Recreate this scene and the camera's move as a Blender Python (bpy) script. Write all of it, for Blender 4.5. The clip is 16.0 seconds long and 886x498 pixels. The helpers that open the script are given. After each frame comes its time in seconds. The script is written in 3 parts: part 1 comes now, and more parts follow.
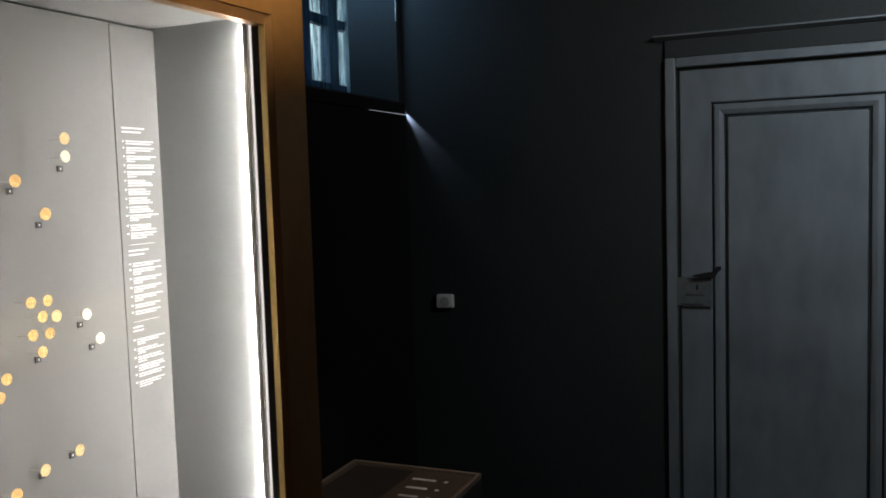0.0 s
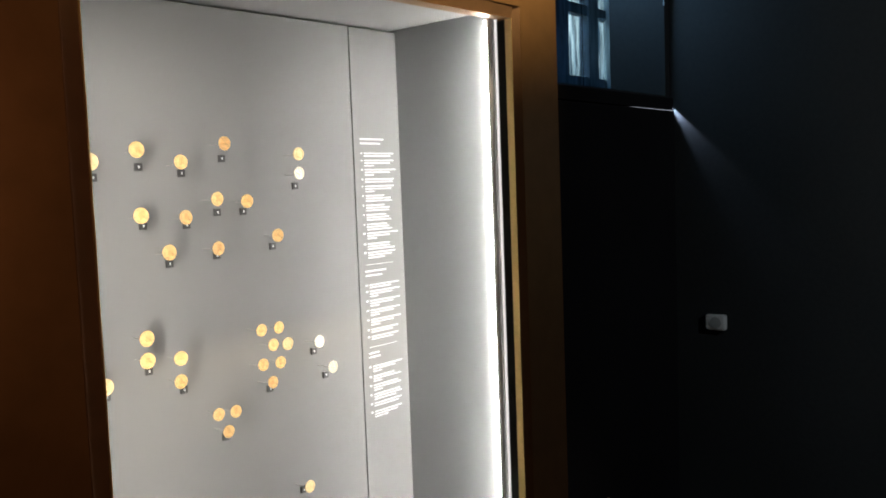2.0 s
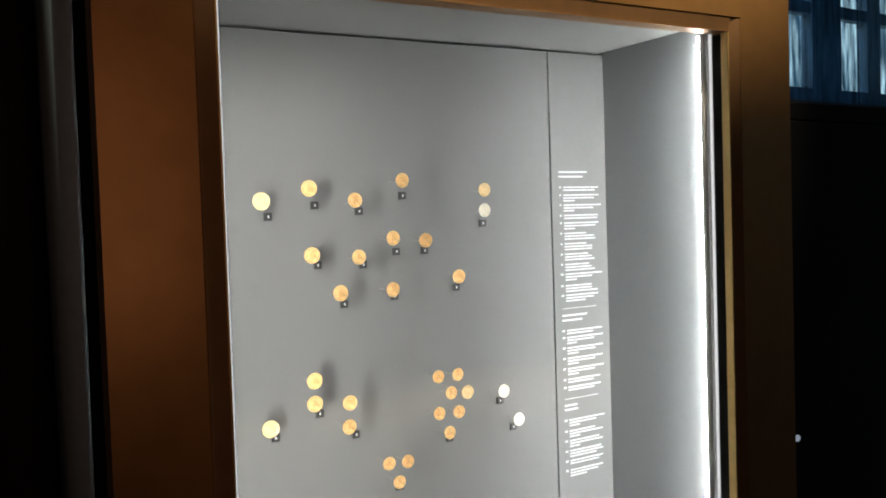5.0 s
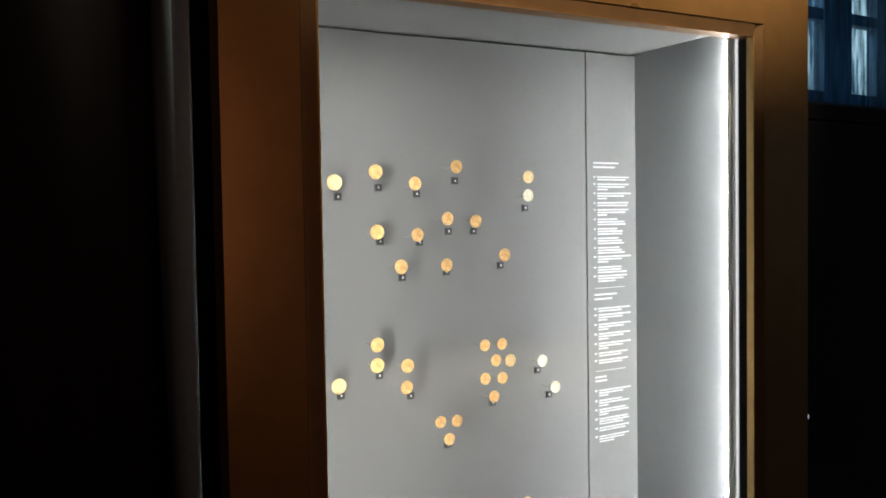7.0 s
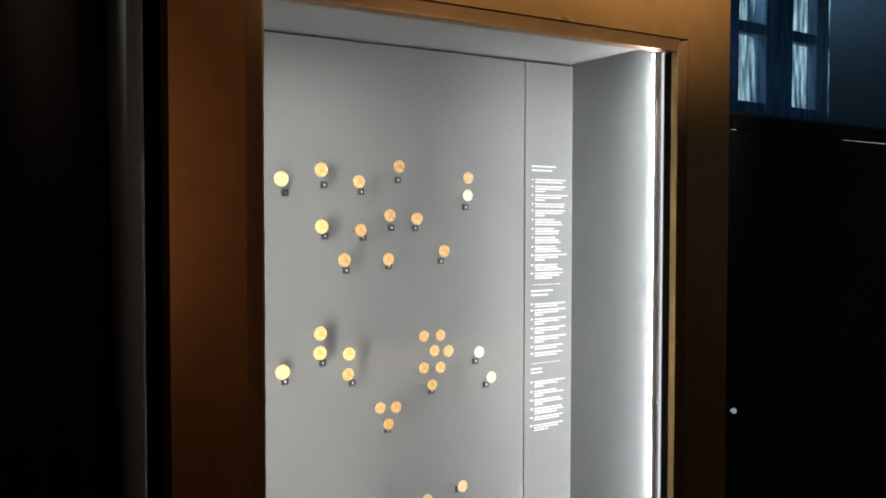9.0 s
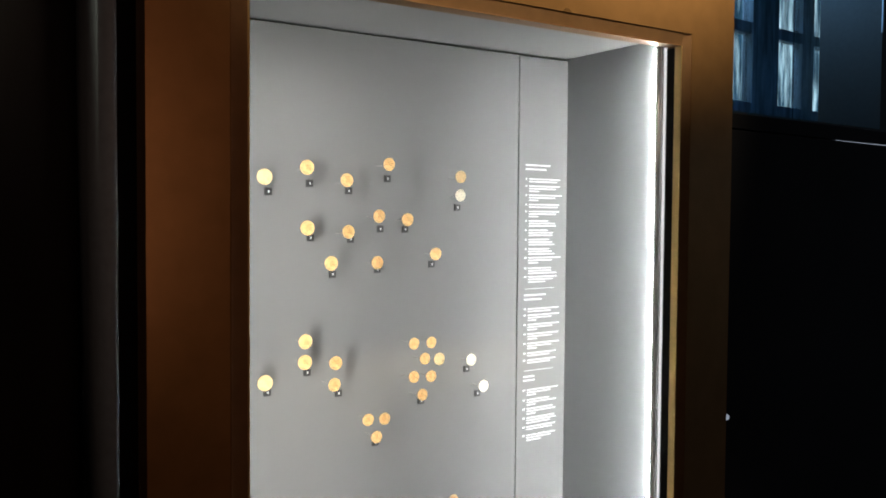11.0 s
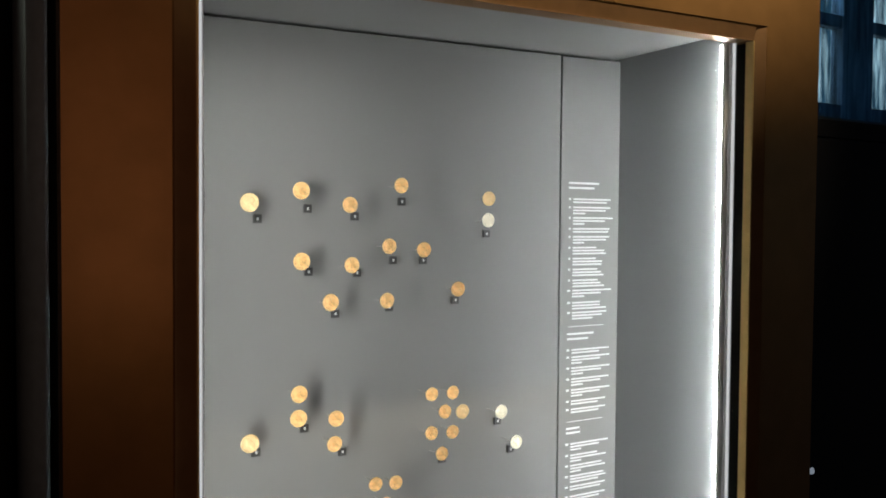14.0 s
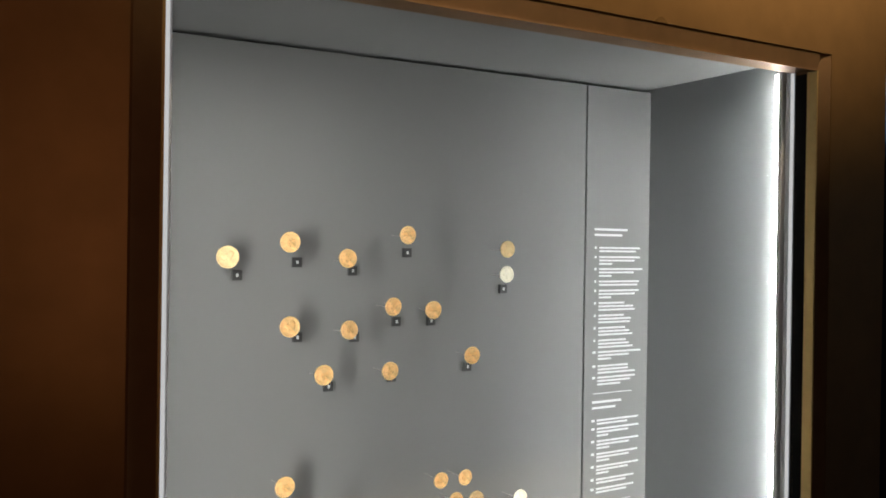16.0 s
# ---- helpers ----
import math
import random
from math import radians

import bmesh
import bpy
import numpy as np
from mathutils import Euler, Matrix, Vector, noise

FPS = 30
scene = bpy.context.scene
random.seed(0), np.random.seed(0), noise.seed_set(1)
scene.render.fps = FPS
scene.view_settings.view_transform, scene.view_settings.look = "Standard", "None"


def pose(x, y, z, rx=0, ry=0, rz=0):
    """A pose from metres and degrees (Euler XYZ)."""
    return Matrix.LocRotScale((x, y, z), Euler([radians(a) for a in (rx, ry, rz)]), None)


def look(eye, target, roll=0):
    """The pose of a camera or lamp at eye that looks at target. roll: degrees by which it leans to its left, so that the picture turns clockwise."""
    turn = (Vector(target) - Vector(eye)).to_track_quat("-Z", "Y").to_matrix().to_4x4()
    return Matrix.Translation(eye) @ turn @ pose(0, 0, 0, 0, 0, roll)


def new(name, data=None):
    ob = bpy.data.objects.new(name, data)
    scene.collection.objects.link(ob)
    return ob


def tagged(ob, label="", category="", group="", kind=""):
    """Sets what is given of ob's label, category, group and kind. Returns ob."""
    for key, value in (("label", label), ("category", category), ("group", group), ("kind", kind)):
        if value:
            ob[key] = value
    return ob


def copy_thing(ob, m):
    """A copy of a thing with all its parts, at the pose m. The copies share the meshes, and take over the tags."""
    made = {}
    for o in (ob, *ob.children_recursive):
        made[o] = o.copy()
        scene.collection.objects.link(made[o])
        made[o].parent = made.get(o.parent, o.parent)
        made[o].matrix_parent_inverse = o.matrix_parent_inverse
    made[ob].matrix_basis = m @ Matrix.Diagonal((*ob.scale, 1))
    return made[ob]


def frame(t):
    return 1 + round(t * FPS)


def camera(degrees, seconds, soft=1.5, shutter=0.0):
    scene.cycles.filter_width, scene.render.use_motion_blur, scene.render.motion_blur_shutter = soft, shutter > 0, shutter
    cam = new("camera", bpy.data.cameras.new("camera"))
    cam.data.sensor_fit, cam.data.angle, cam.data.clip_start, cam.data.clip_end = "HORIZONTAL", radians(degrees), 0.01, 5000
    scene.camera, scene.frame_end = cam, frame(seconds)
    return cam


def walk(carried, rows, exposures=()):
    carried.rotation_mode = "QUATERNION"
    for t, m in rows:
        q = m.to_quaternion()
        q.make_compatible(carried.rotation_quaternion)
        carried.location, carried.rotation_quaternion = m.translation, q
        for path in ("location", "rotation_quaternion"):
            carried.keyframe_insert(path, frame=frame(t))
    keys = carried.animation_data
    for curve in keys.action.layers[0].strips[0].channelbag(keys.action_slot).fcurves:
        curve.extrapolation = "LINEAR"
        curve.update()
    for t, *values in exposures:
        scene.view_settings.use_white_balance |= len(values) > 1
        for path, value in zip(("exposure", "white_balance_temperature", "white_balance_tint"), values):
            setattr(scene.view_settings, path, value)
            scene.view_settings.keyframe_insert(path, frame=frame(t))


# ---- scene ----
cam = camera(55.5, 16.0, soft=1.8)
METRES, EYE, TILT, LEAN, TURN = 1.65, 1.53, 0.0, 0.0, 23.05
ROWS = [
    (0.0, 0.0, 0.0, 0.0, -0.14, -4.38, 1.77),
    (0.5, 0.0005, 0.0515, 0.0052, 6.44, -4.47, 1.85),
    (1.0, -0.0031, 0.1222, 0.013, 11.25, -4.45, 1.54),
    (1.5, -0.0064, 0.1734, 0.0211, 13.77, -4.45, 1.77),
    (2.0, -0.0169, 0.1892, 0.0327, 17.3, -4.3, 2.11),
    (2.5, -0.0163, 0.206, 0.0422, 21.61, -4.07, 2.36),
    (3.0, -0.0029, 0.2322, 0.0431, 25.22, -3.55, 2.71),
    (3.5, 0.0036, 0.2608, 0.0447, 27.95, -3.06, 2.87),
    (4.0, 0.0077, 0.2841, 0.0486, 30.55, -2.64, 3.03),
    (4.5, 0.0223, 0.3021, 0.0488, 33.4, -2.11, 2.84),
    (5.0, 0.0367, 0.3217, 0.0474, 35.65, -2.06, 1.84),
    (7.5, 0.0579, 0.1749, 0.025, 35.57, -2.15, 0.56),
    (8.0, 0.0781, 0.1623, 0.0228, 34.66, -2.19, -0.05),
    (8.5, 0.1146, 0.1593, 0.0177, 34.13, -1.98, -0.11),
    (11.0, 0.0586, 0.2036, 0.0254, 31.73, -2.13, -0.44),
    (11.5, 0.0465, 0.2521, 0.0298, 31.64, -2.17, -0.47),
    (12.0, 0.0371, 0.2883, 0.0366, 31.68, -2.14, -0.45),
    (12.5, 0.0336, 0.3165, 0.0473, 32.65, -2.16, -0.42),
    (13.0, 0.033, 0.3393, 0.0545, 34.8, -2.06, -0.45),
    (13.5, 0.0331, 0.3644, 0.0526, 35.91, -1.94, -0.58),
    (14.0, 0.0225, 0.378, 0.0538, 36.95, -1.83, -0.44),
    (14.5, -0.0133, 0.4027, 0.0581, 36.97, -1.57, -0.6),
    (15.0, -0.05, 0.4437, 0.069, 36.6, -1.32, -0.74),
    (15.5, -0.082, 0.4664, 0.0788, 36.04, -0.8, -0.76),
    (16.0, -0.0894, 0.4713, 0.0828, 35.5, -0.11, -0.84),
]
walk(cam, [(t, pose(0, 0, EYE, TILT, LEAN, TURN) @ pose(METRES * x, METRES * y, METRES * z, 90 + pitch, roll, yaw)) for t, x, y, z, yaw, pitch, roll in ROWS],
     exposures=[(0.0, 0.17, 7000, 9), (1.5, 0.16, 6950, 9), (3.5, 0.0, 6400, 5), (5.0, -0.1, 6400, 5), (8.0, -0.05, 6350, 5), (11.0, 0.05, 6400, 6), (13.0, -0.24, 6350, 5), (13.5, -0.42, 6350, 5), (14.0, -0.5, 6350, 4), (16.0, -0.58, 6420, 5)])

# ---- light ----
world = bpy.data.worlds.new("world")
scene.world = world
world.use_nodes = True
wn = world.node_tree
sky = wn.nodes.new("ShaderNodeTexSky")
sky.sky_type, sky.sun_disc, sky.sun_elevation, sky.sun_rotation = "NISHITA", False, radians(20), radians(120)
wn.links.new(sky.outputs["Color"], wn.nodes["Background"].inputs["Color"])
wn.nodes["Background"].inputs["Strength"].default_value = 0.05


def lamp(name, kind, m, watts, colour, **extra):
    data = bpy.data.lights.new(name, kind)
    data.energy, data.color = watts, colour
    if "size" in extra:
        data.shape, data.size, data.size_y = "RECTANGLE", extra["size"], extra["size_y"]
    if "spread" in extra:
        data.spread = radians(extra["spread"])
    if "cone" in extra:
        data.spot_size, data.spot_blend, data.shadow_soft_size = radians(extra["cone"]), extra["blend"], extra["soft"]
    ob = new(name, data)
    ob.matrix_world = m
    return ob


# added cool fill, unseen, high over the door's side of the room
lamp("fill_door", "AREA", look((0.98, 1.85, 2.55), (0.62, 3.57, 1.85)), 13.6, (0.72, 0.875, 1.0), size=0.4, size_y=0.4, spread=130)
# daylight from the upper part of the deep window
lamp("daylight_window", "AREA", look((-2.36, 3.2, 2.86), (-2.12, 3.95, 2.35)), 5.6, (0.30, 0.60, 1.0), size=1.2, size_y=0.2, spread=84)
# daylight that leaks past the end of the blackout board and grazes the wall
lamp("daylight_leak", "SPOT", look((-1.698, 3.5635, 1.880), (-1.40, 3.585, 1.466)), 16.0, (0.50, 0.64, 0.95), cone=25, blend=0.7, soft=0.004)
# ceiling spots: on the bronze front, and on the low plinth; the warm fill is added
lamp("wall_washer", "AREA", look((-0.55, 1.5, 3.25), (-1.262, 1.5, 2.665)), 62.0, (1.0, 0.80, 0.55), size=1.1, size_y=0.05, spread=50)
# unseen warm fill, added to brighten the left stile and wall strip
lamp("fill_room", "SPOT", look((0.9, 0.2, 3.2), (-1.26, 0.66, 1.50)), 25.0, (1.0, 0.53, 0.36), cone=30, blend=1.0, soft=0.08)
# warm lit case across the room, which the bronze mirrors
lamp("lamp_opposite_case", "AREA", look((1.9, 1.30, 1.76), (-1.26, 0.75, 1.62)), 2.35, (1.0, 0.55, 0.36), size=0.3, size_y=1.3)
lamp("spot_plinth", "SPOT", look((-0.9, 1.9, 2.9), (-1.30, 2.62, 0.45)), 46.0, (1.0, 0.8, 0.66), cone=24, blend=0.8, soft=0.03)

# ---- materials ----


def material(name, colour, rough=0.6, metal=0.0, grain=40.0, vary=0.12, bump=0.0, stretch=(1, 1, 1), blotch=3.0, specular=0.5):
    m = bpy.data.materials.new(name)
    m.use_nodes = True
    nt = m.node_tree
    b = nt.nodes["Principled BSDF"]
    b.inputs["Roughness"].default_value, b.inputs["Metallic"].default_value = rough, metal
    b.inputs["Specular IOR Level"].default_value = specular
    tc, mp = nt.nodes.new("ShaderNodeTexCoord"), nt.nodes.new("ShaderNodeMapping")
    mp.inputs["Scale"].default_value = stretch
    nt.links.new(tc.outputs["Object"], mp.inputs["Vector"])
    fine, wide = nt.nodes.new("ShaderNodeTexNoise"), nt.nodes.new("ShaderNodeTexNoise")
    fine.inputs["Scale"].default_value, wide.inputs["Scale"].default_value = grain, blotch
    fine.inputs["Detail"].default_value = 6.0
    for n in (fine, wide):
        nt.links.new(mp.outputs["Vector"], n.inputs["Vector"])
    add = nt.nodes.new("ShaderNodeMath")
    add.operation = "ADD"
    nt.links.new(fine.outputs["Fac"], add.inputs[0])
    nt.links.new(wide.outputs["Fac"], add.inputs[1])
    ramp = nt.nodes.new("ShaderNodeMapRange")
    ramp.inputs["From Min"].default_value, ramp.inputs["From Max"].default_value = 0.6, 1.4
    ramp.inputs["To Min"].default_value, ramp.inputs["To Max"].default_value = 1 - vary, 1 + vary
    nt.links.new(add.outputs[0], ramp.inputs["Value"])
    mul = nt.nodes.new("ShaderNodeVectorMath")
    mul.operation = "SCALE"
    mul.inputs[0].default_value = colour
    nt.links.new(ramp.outputs["Result"], mul.inputs["Scale"])
    nt.links.new(mul.outputs["Vector"], b.inputs["Base Color"])
    if bump:
        bp = nt.nodes.new("ShaderNodeBump")
        bp.inputs["Strength"].default_value, bp.inputs["Distance"].default_value = bump, 0.001
        nt.links.new(fine.outputs["Fac"], bp.inputs["Height"])
        nt.links.new(bp.outputs["Normal"], b.inputs["Normal"])
    rr = nt.nodes.new("ShaderNodeMapRange")
    rr.inputs["From Min"].default_value, rr.inputs["From Max"].default_value = 0.3, 0.7
    rr.inputs["To Min"].default_value, rr.inputs["To Max"].default_value = max(rough - 0.06, 0.02), min(rough + 0.06, 1)
    nt.links.new(wide.outputs["Fac"], rr.inputs["Value"])
    nt.links.new(rr.outputs["Result"], b.inputs["Roughness"])
    return m


def glass(name):
    m = bpy.data.materials.new(name)
    m.use_nodes = True
    nt = m.node_tree
    clear, gloss, mix = (nt.nodes.new("ShaderNode" + k) for k in ("BsdfTransparent", "BsdfGlossy", "MixShader"))
    mix.inputs[0].default_value = 0.012
    gloss.inputs["Roughness"].default_value = 0.03
    nt.links.new(clear.outputs[0], mix.inputs[1])
    nt.links.new(gloss.outputs[0], mix.inputs[2])
    nt.links.new(mix.outputs[0], nt.nodes["Material Output"].inputs["Surface"])
    return m


def streaked_daylight():
    """Bright outdoors behind old wavy panes: uneven upright streaks of blue light."""
    m = bpy.data.materials.new("outdoors")
    m.use_nodes = True
    nt = m.node_tree
    nt.nodes.remove(nt.nodes["Principled BSDF"])
    tc, mp, n1, ramp, em = (nt.nodes.new("ShaderNode" + k) for k in ("TexCoord", "Mapping", "TexNoise", "ValToRGB", "Emission"))
    mp.inputs["Scale"].default_value = (1, 6, 0.8)
    n1.inputs["Scale"].default_value, n1.inputs["Detail"].default_value = 3.2, 5.0
    ramp.color_ramp.elements[0].position, ramp.color_ramp.elements[0].color = 0.42, (0.020, 0.055, 0.09, 1)
    ramp.color_ramp.elements[1].position, ramp.color_ramp.elements[1].color = 0.66, (0.50, 0.70, 0.78, 1)
    nt.links.new(tc.outputs["Object"], mp.inputs["Vector"])
    nt.links.new(mp.outputs["Vector"], n1.inputs["Vector"])
    nt.links.new(n1.outputs["Fac"], ramp.inputs["Fac"])
    nt.links.new(ramp.outputs["Color"], em.inputs["Color"])
    em.inputs["Strength"].default_value = 2.6
    nt.links.new(em.outputs[0], nt.nodes["Material Output"].inputs["Surface"])
    return m


def light_surface(name, colour, strength):
    m = bpy.data.materials.new(name)
    m.use_nodes = True
    nt = m.node_tree
    nt.nodes.remove(nt.nodes["Principled BSDF"])
    em = nt.nodes.new("ShaderNodeEmission")
    em.inputs["Color"].default_value, em.inputs["Strength"].default_value = (*colour, 1), strength
    nt.links.new(em.outputs[0], nt.nodes["Material Output"].inputs["Surface"])
    return m


LED = 106.0
M_WALL = material("dark_wall_paint", (0.0225, 0.0245, 0.026), 0.7, specular=0.3, grain=60, vary=0.22, bump=0.25, blotch=1.6)
M_BLACK = material("black_cloth", (0.010, 0.0095, 0.011), 0.9, grain=300, vary=0.3, bump=0.3, specular=0.1)
M_GREYSTRIP = material("grey_wall_strip", (0.24, 0.33, 0.41), 0.7, grain=60, vary=0.15, blotch=2)
M_DOOR = material("grey_door_paint", (0.13, 0.145, 0.16), 0.36, grain=14, vary=0.28, bump=0.35, stretch=(1, 1, 0.4), blotch=5.0)
M_GROOVE = material("door_joint_shadow", (0.01, 0.012, 0.014), 0.8, vary=0.2)
M_FLOOR = material("dark_floor", (0.025, 0.022, 0.02), 0.5, grain=20, vary=0.3, bump=0.2)
M_CEIL = material("dark_ceiling", (0.03, 0.03, 0.032), 0.8, grain=30, vary=0.2)
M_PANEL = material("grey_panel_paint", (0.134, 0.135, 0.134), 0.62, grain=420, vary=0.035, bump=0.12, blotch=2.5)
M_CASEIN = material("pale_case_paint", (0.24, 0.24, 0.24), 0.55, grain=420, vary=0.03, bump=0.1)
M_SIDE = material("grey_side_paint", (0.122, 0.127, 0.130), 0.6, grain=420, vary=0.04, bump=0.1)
M_BRONZE = material("bronze_sheet", (0.34, 0.18, 0.066), 0.32, metal=0.6, grain=24, vary=0.16, bump=0.05, blotch=2.5)
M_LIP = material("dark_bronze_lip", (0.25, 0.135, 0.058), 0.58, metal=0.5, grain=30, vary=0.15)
M_BRASS = material("brass_edge", (0.72, 0.50, 0.20), 0.4, metal=0.65, grain=60, vary=0.1)
M_GASKET = material("black_gasket", (0.012, 0.011, 0.010), 0.8, vary=0.1, specular=0.12)
M_ALU = material("pale_aluminium", (0.80, 0.80, 0.82), 0.5, metal=0.1, grain=80, vary=0.06)
M_LED = light_surface("led_diffuser", (1.0, 0.985, 0.965), LED)
M_LEDLEFT = light_surface("led_diffuser_left", (1.0, 0.965, 0.92), LED * 0.12)
# weak emission that stands in for the brightly lit edges of the profiles
M_EDGEGLOW = light_surface("profile_edge_glow", (1.0, 0.97, 0.98), 0.85)
M_GLASS = glass("case_glass")
M_GOLD = material("struck_gold", (0.88, 0.58, 0.26), 0.5, metal=0.6, grain=260, vary=0.22, bump=0.9, blotch=60)
M_GOLDDARK = material("worn_gold_relief", (0.78, 0.47, 0.19), 0.5, metal=0.6, grain=400, vary=0.3, bump=0.9, blotch=120)
M_PALE = material("pale_gold", (0.80, 0.60, 0.32), 0.52, metal=0.6, grain=260, vary=0.18, bump=0.9, blotch=60)
M_SILVER = material("pale_silver_gilt", (0.93, 0.88, 0.72), 0.5, metal=0.6, grain=260, vary=0.12, bump=0.8, blotch=60)
M_PIN = material("steel_pin", (0.30, 0.29, 0.28), 0.4, metal=0.8)
M_TAG = material("black_tag", (0.025, 0.025, 0.026), 0.5, vary=0.15)
M_WHITE = material("white_print", (0.50, 0.51, 0.52), 0.5, vary=0.03)
M_PLASTIC = material("white_plastic", (0.62, 0.61, 0.60), 0.45, vary=0.06)
M_INSET = material("grey_plastic", (0.36, 0.36, 0.35), 0.4, vary=0.08)
M_FRAME = material("window_paint", (0.12, 0.16, 0.20), 0.5, grain=30, vary=0.2)
M_JAMB = material("embrasure_plaster", (0.70, 0.83, 0.88), 0.8, grain=18, vary=0.42, bump=0.3, blotch=6)
M_BEAD = material("pale_edge_plaster", (0.5, 0.55, 0.6), 0.6, grain=25, vary=0.35, blotch=9)
M_OUT = streaked_daylight()
M_GAP = light_surface("daylight_gap_and_dot_glow", (0.75, 0.83, 1.0), 0.32)
M_IRON = material("black_iron", (0.02, 0.02, 0.022), 0.45, metal=0.6, grain=60, vary=0.3, bump=0.3)
M_LOCK = material("worn_grey_lock", (0.10, 0.108, 0.115), 0.4, metal=0.2, grain=45, vary=0.4, bump=0.6)
M_PLATE = material("brown_label_plate", (0.07, 0.05, 0.038), 0.5, vary=0.15)
M_RIM = material("dark_rim", (0.13, 0.105, 0.088), 0.5, vary=0.15)
M_PLINTH = material("black_plinth_paint", (0.022, 0.02, 0.019), 0.55, vary=0.2)

# ---- mesh helpers ----


def part(name, bm, mat, parent=None, label=""):
    me = bpy.data.meshes.new(name)
    bm.normal_update()
    bm.to_mesh(me)
    bm.free()
    me.materials.append(mat)
    ob = new(name, me)
    if parent is not None:
        ob.parent = parent
    if label:
        tagged(ob, label)
    return ob


def empty(name, at=(0, 0, 0)):
    ob = new(name)
    ob.empty_display_size = 0.05
    ob.location = at
    return ob


def boxes(*specs, bevel=0.0, segments=2):
    """One bmesh of boxes, each x0, x1, y0, y1, z0, z1."""
    bm = bmesh.new()
    for x0, x1, y0, y1, z0, z1 in specs:
        made = bmesh.ops.create_cube(bm, size=1)["verts"]
        for v in made:
            v.co = Vector((x0 + (v.co.x + 0.5) * (x1 - x0), y0 + (v.co.y + 0.5) * (y1 - y0), z0 + (v.co.z + 0.5) * (z1 - z0)))
    if bevel:
        bmesh.ops.bevel(bm, geom=list(bm.edges), offset=bevel, segments=segments, affect="EDGES", profile=0.5)
    return bm


def prism(points, axis, a, b):
    """A profile drawn out along an axis: points (x, y) for z, (x, z) for y, (y, z) for x."""
    bm = bmesh.new()
    place = {"z": lambda p, q, h: (p, q, h), "y": lambda p, q, h: (p, h, q), "x": lambda p, q, h: (h, p, q)}[axis]
    low = [bm.verts.new(place(p, q, a)) for p, q in points]
    high = [bm.verts.new(place(p, q, b)) for p, q in points]
    n = len(points)
    bm.faces.new(low)
    bm.faces.new(list(reversed(high)))
    for i in range(n):
        bm.faces.new((low[i], high[i], high[(i + 1) % n], low[(i + 1) % n]))
    bmesh.ops.recalc_face_normals(bm, faces=list(bm.faces))
    return bm


def lathe(profile, segments=48):
    """Turned about x: profile of (x, radius), closed at radius 0."""
    bm = bmesh.new()
    rings = []
    for x, r in profile:
        if r <= 0:
            rings.append([bm.verts.new((x, 0, 0))])
        else:
            rings.append([bm.verts.new((x, r * math.cos(2 * math.pi * k / segments), r * math.sin(2 * math.pi * k / segments))) for k in range(segments)])
    for a, b in zip(rings, rings[1:]):
        for k in range(segments):
            q = (k + 1) % segments
            if len(a) == 1:
                bm.faces.new((a[0], b[k], b[q]))
            elif len(b) == 1:
                bm.faces.new((a[k], b[0], a[q]))
            else:
                bm.faces.new((a[k], b[k], b[q], a[q]))
    bmesh.ops.recalc_face_normals(bm, faces=list(bm.faces))
    return bm


# ---- the room ----
XW, YD, TOP = -1.70, 3.57, 3.3
SILL, YJ = 1.917, 3.53


def structure(name, bm, mat, label):
    return tagged(part(name, bm, mat), label, name.split("_")[0], kind="structure")


structure("floor", boxes((-2.0, 3.0, -3.2, 4.0, -0.1, 0.0)), M_FLOOR, "dark smooth floor of the dim museum room")
structure("ceiling", boxes((-2.0, 3.0, -3.2, 4.0, TOP, TOP + 0.15)), M_CEIL, "dark painted ceiling of the museum room")
# west wall, with the window's opening in it
structure("wall_west", boxes((XW - 0.25, XW, -3.2, 2.15, 0, TOP), (XW - 0.25, XW, 2.15, YD + 0.02, 0, SILL),
                             (XW - 0.25, XW, YJ, YD + 0.02, SILL, TOP), (XW - 0.25, XW, 2.15, YJ, 3.0, TOP)), M_WALL, "near-black painted wall with a high window opening")
# north wall, with the door's opening
DX0, DX1, DTOP = -0.464, 0.436, 1.970
structure("wall_north", boxes((XW, DX0, YD, YD + 0.2, 0, TOP), (DX1, 3.0, YD, YD + 0.2, 0, TOP), (DX0, DX1, YD, YD + 0.2, DTOP, TOP)), M_WALL, "dark blue-grey painted wall with a panelled door")
structure("wall_south", boxes((-2.0, 3.0, -3.35, -3.2, 0, TOP)), M_WALL, "dark painted wall that closes the room")
structure("wall_east", boxes((3.0, 3.15, -3.35, 4.0, 0, TOP)), M_WALL, "dark painted wall that closes the room")

# ---- deep window ----
XG = -2.50
win = tagged(empty("window_1", (XG, 3.6, SILL)), "deep-set casement window with small blue-lit panes", "window", kind="structure")
win_inv = Matrix.Translation((-XG, -3.6, -SILL))


def wpart(name, bm, mat, label="", parent=None):
    if parent is None:
        bm.transform(win_inv)
    return part(name, bm, mat, parent or win, label)


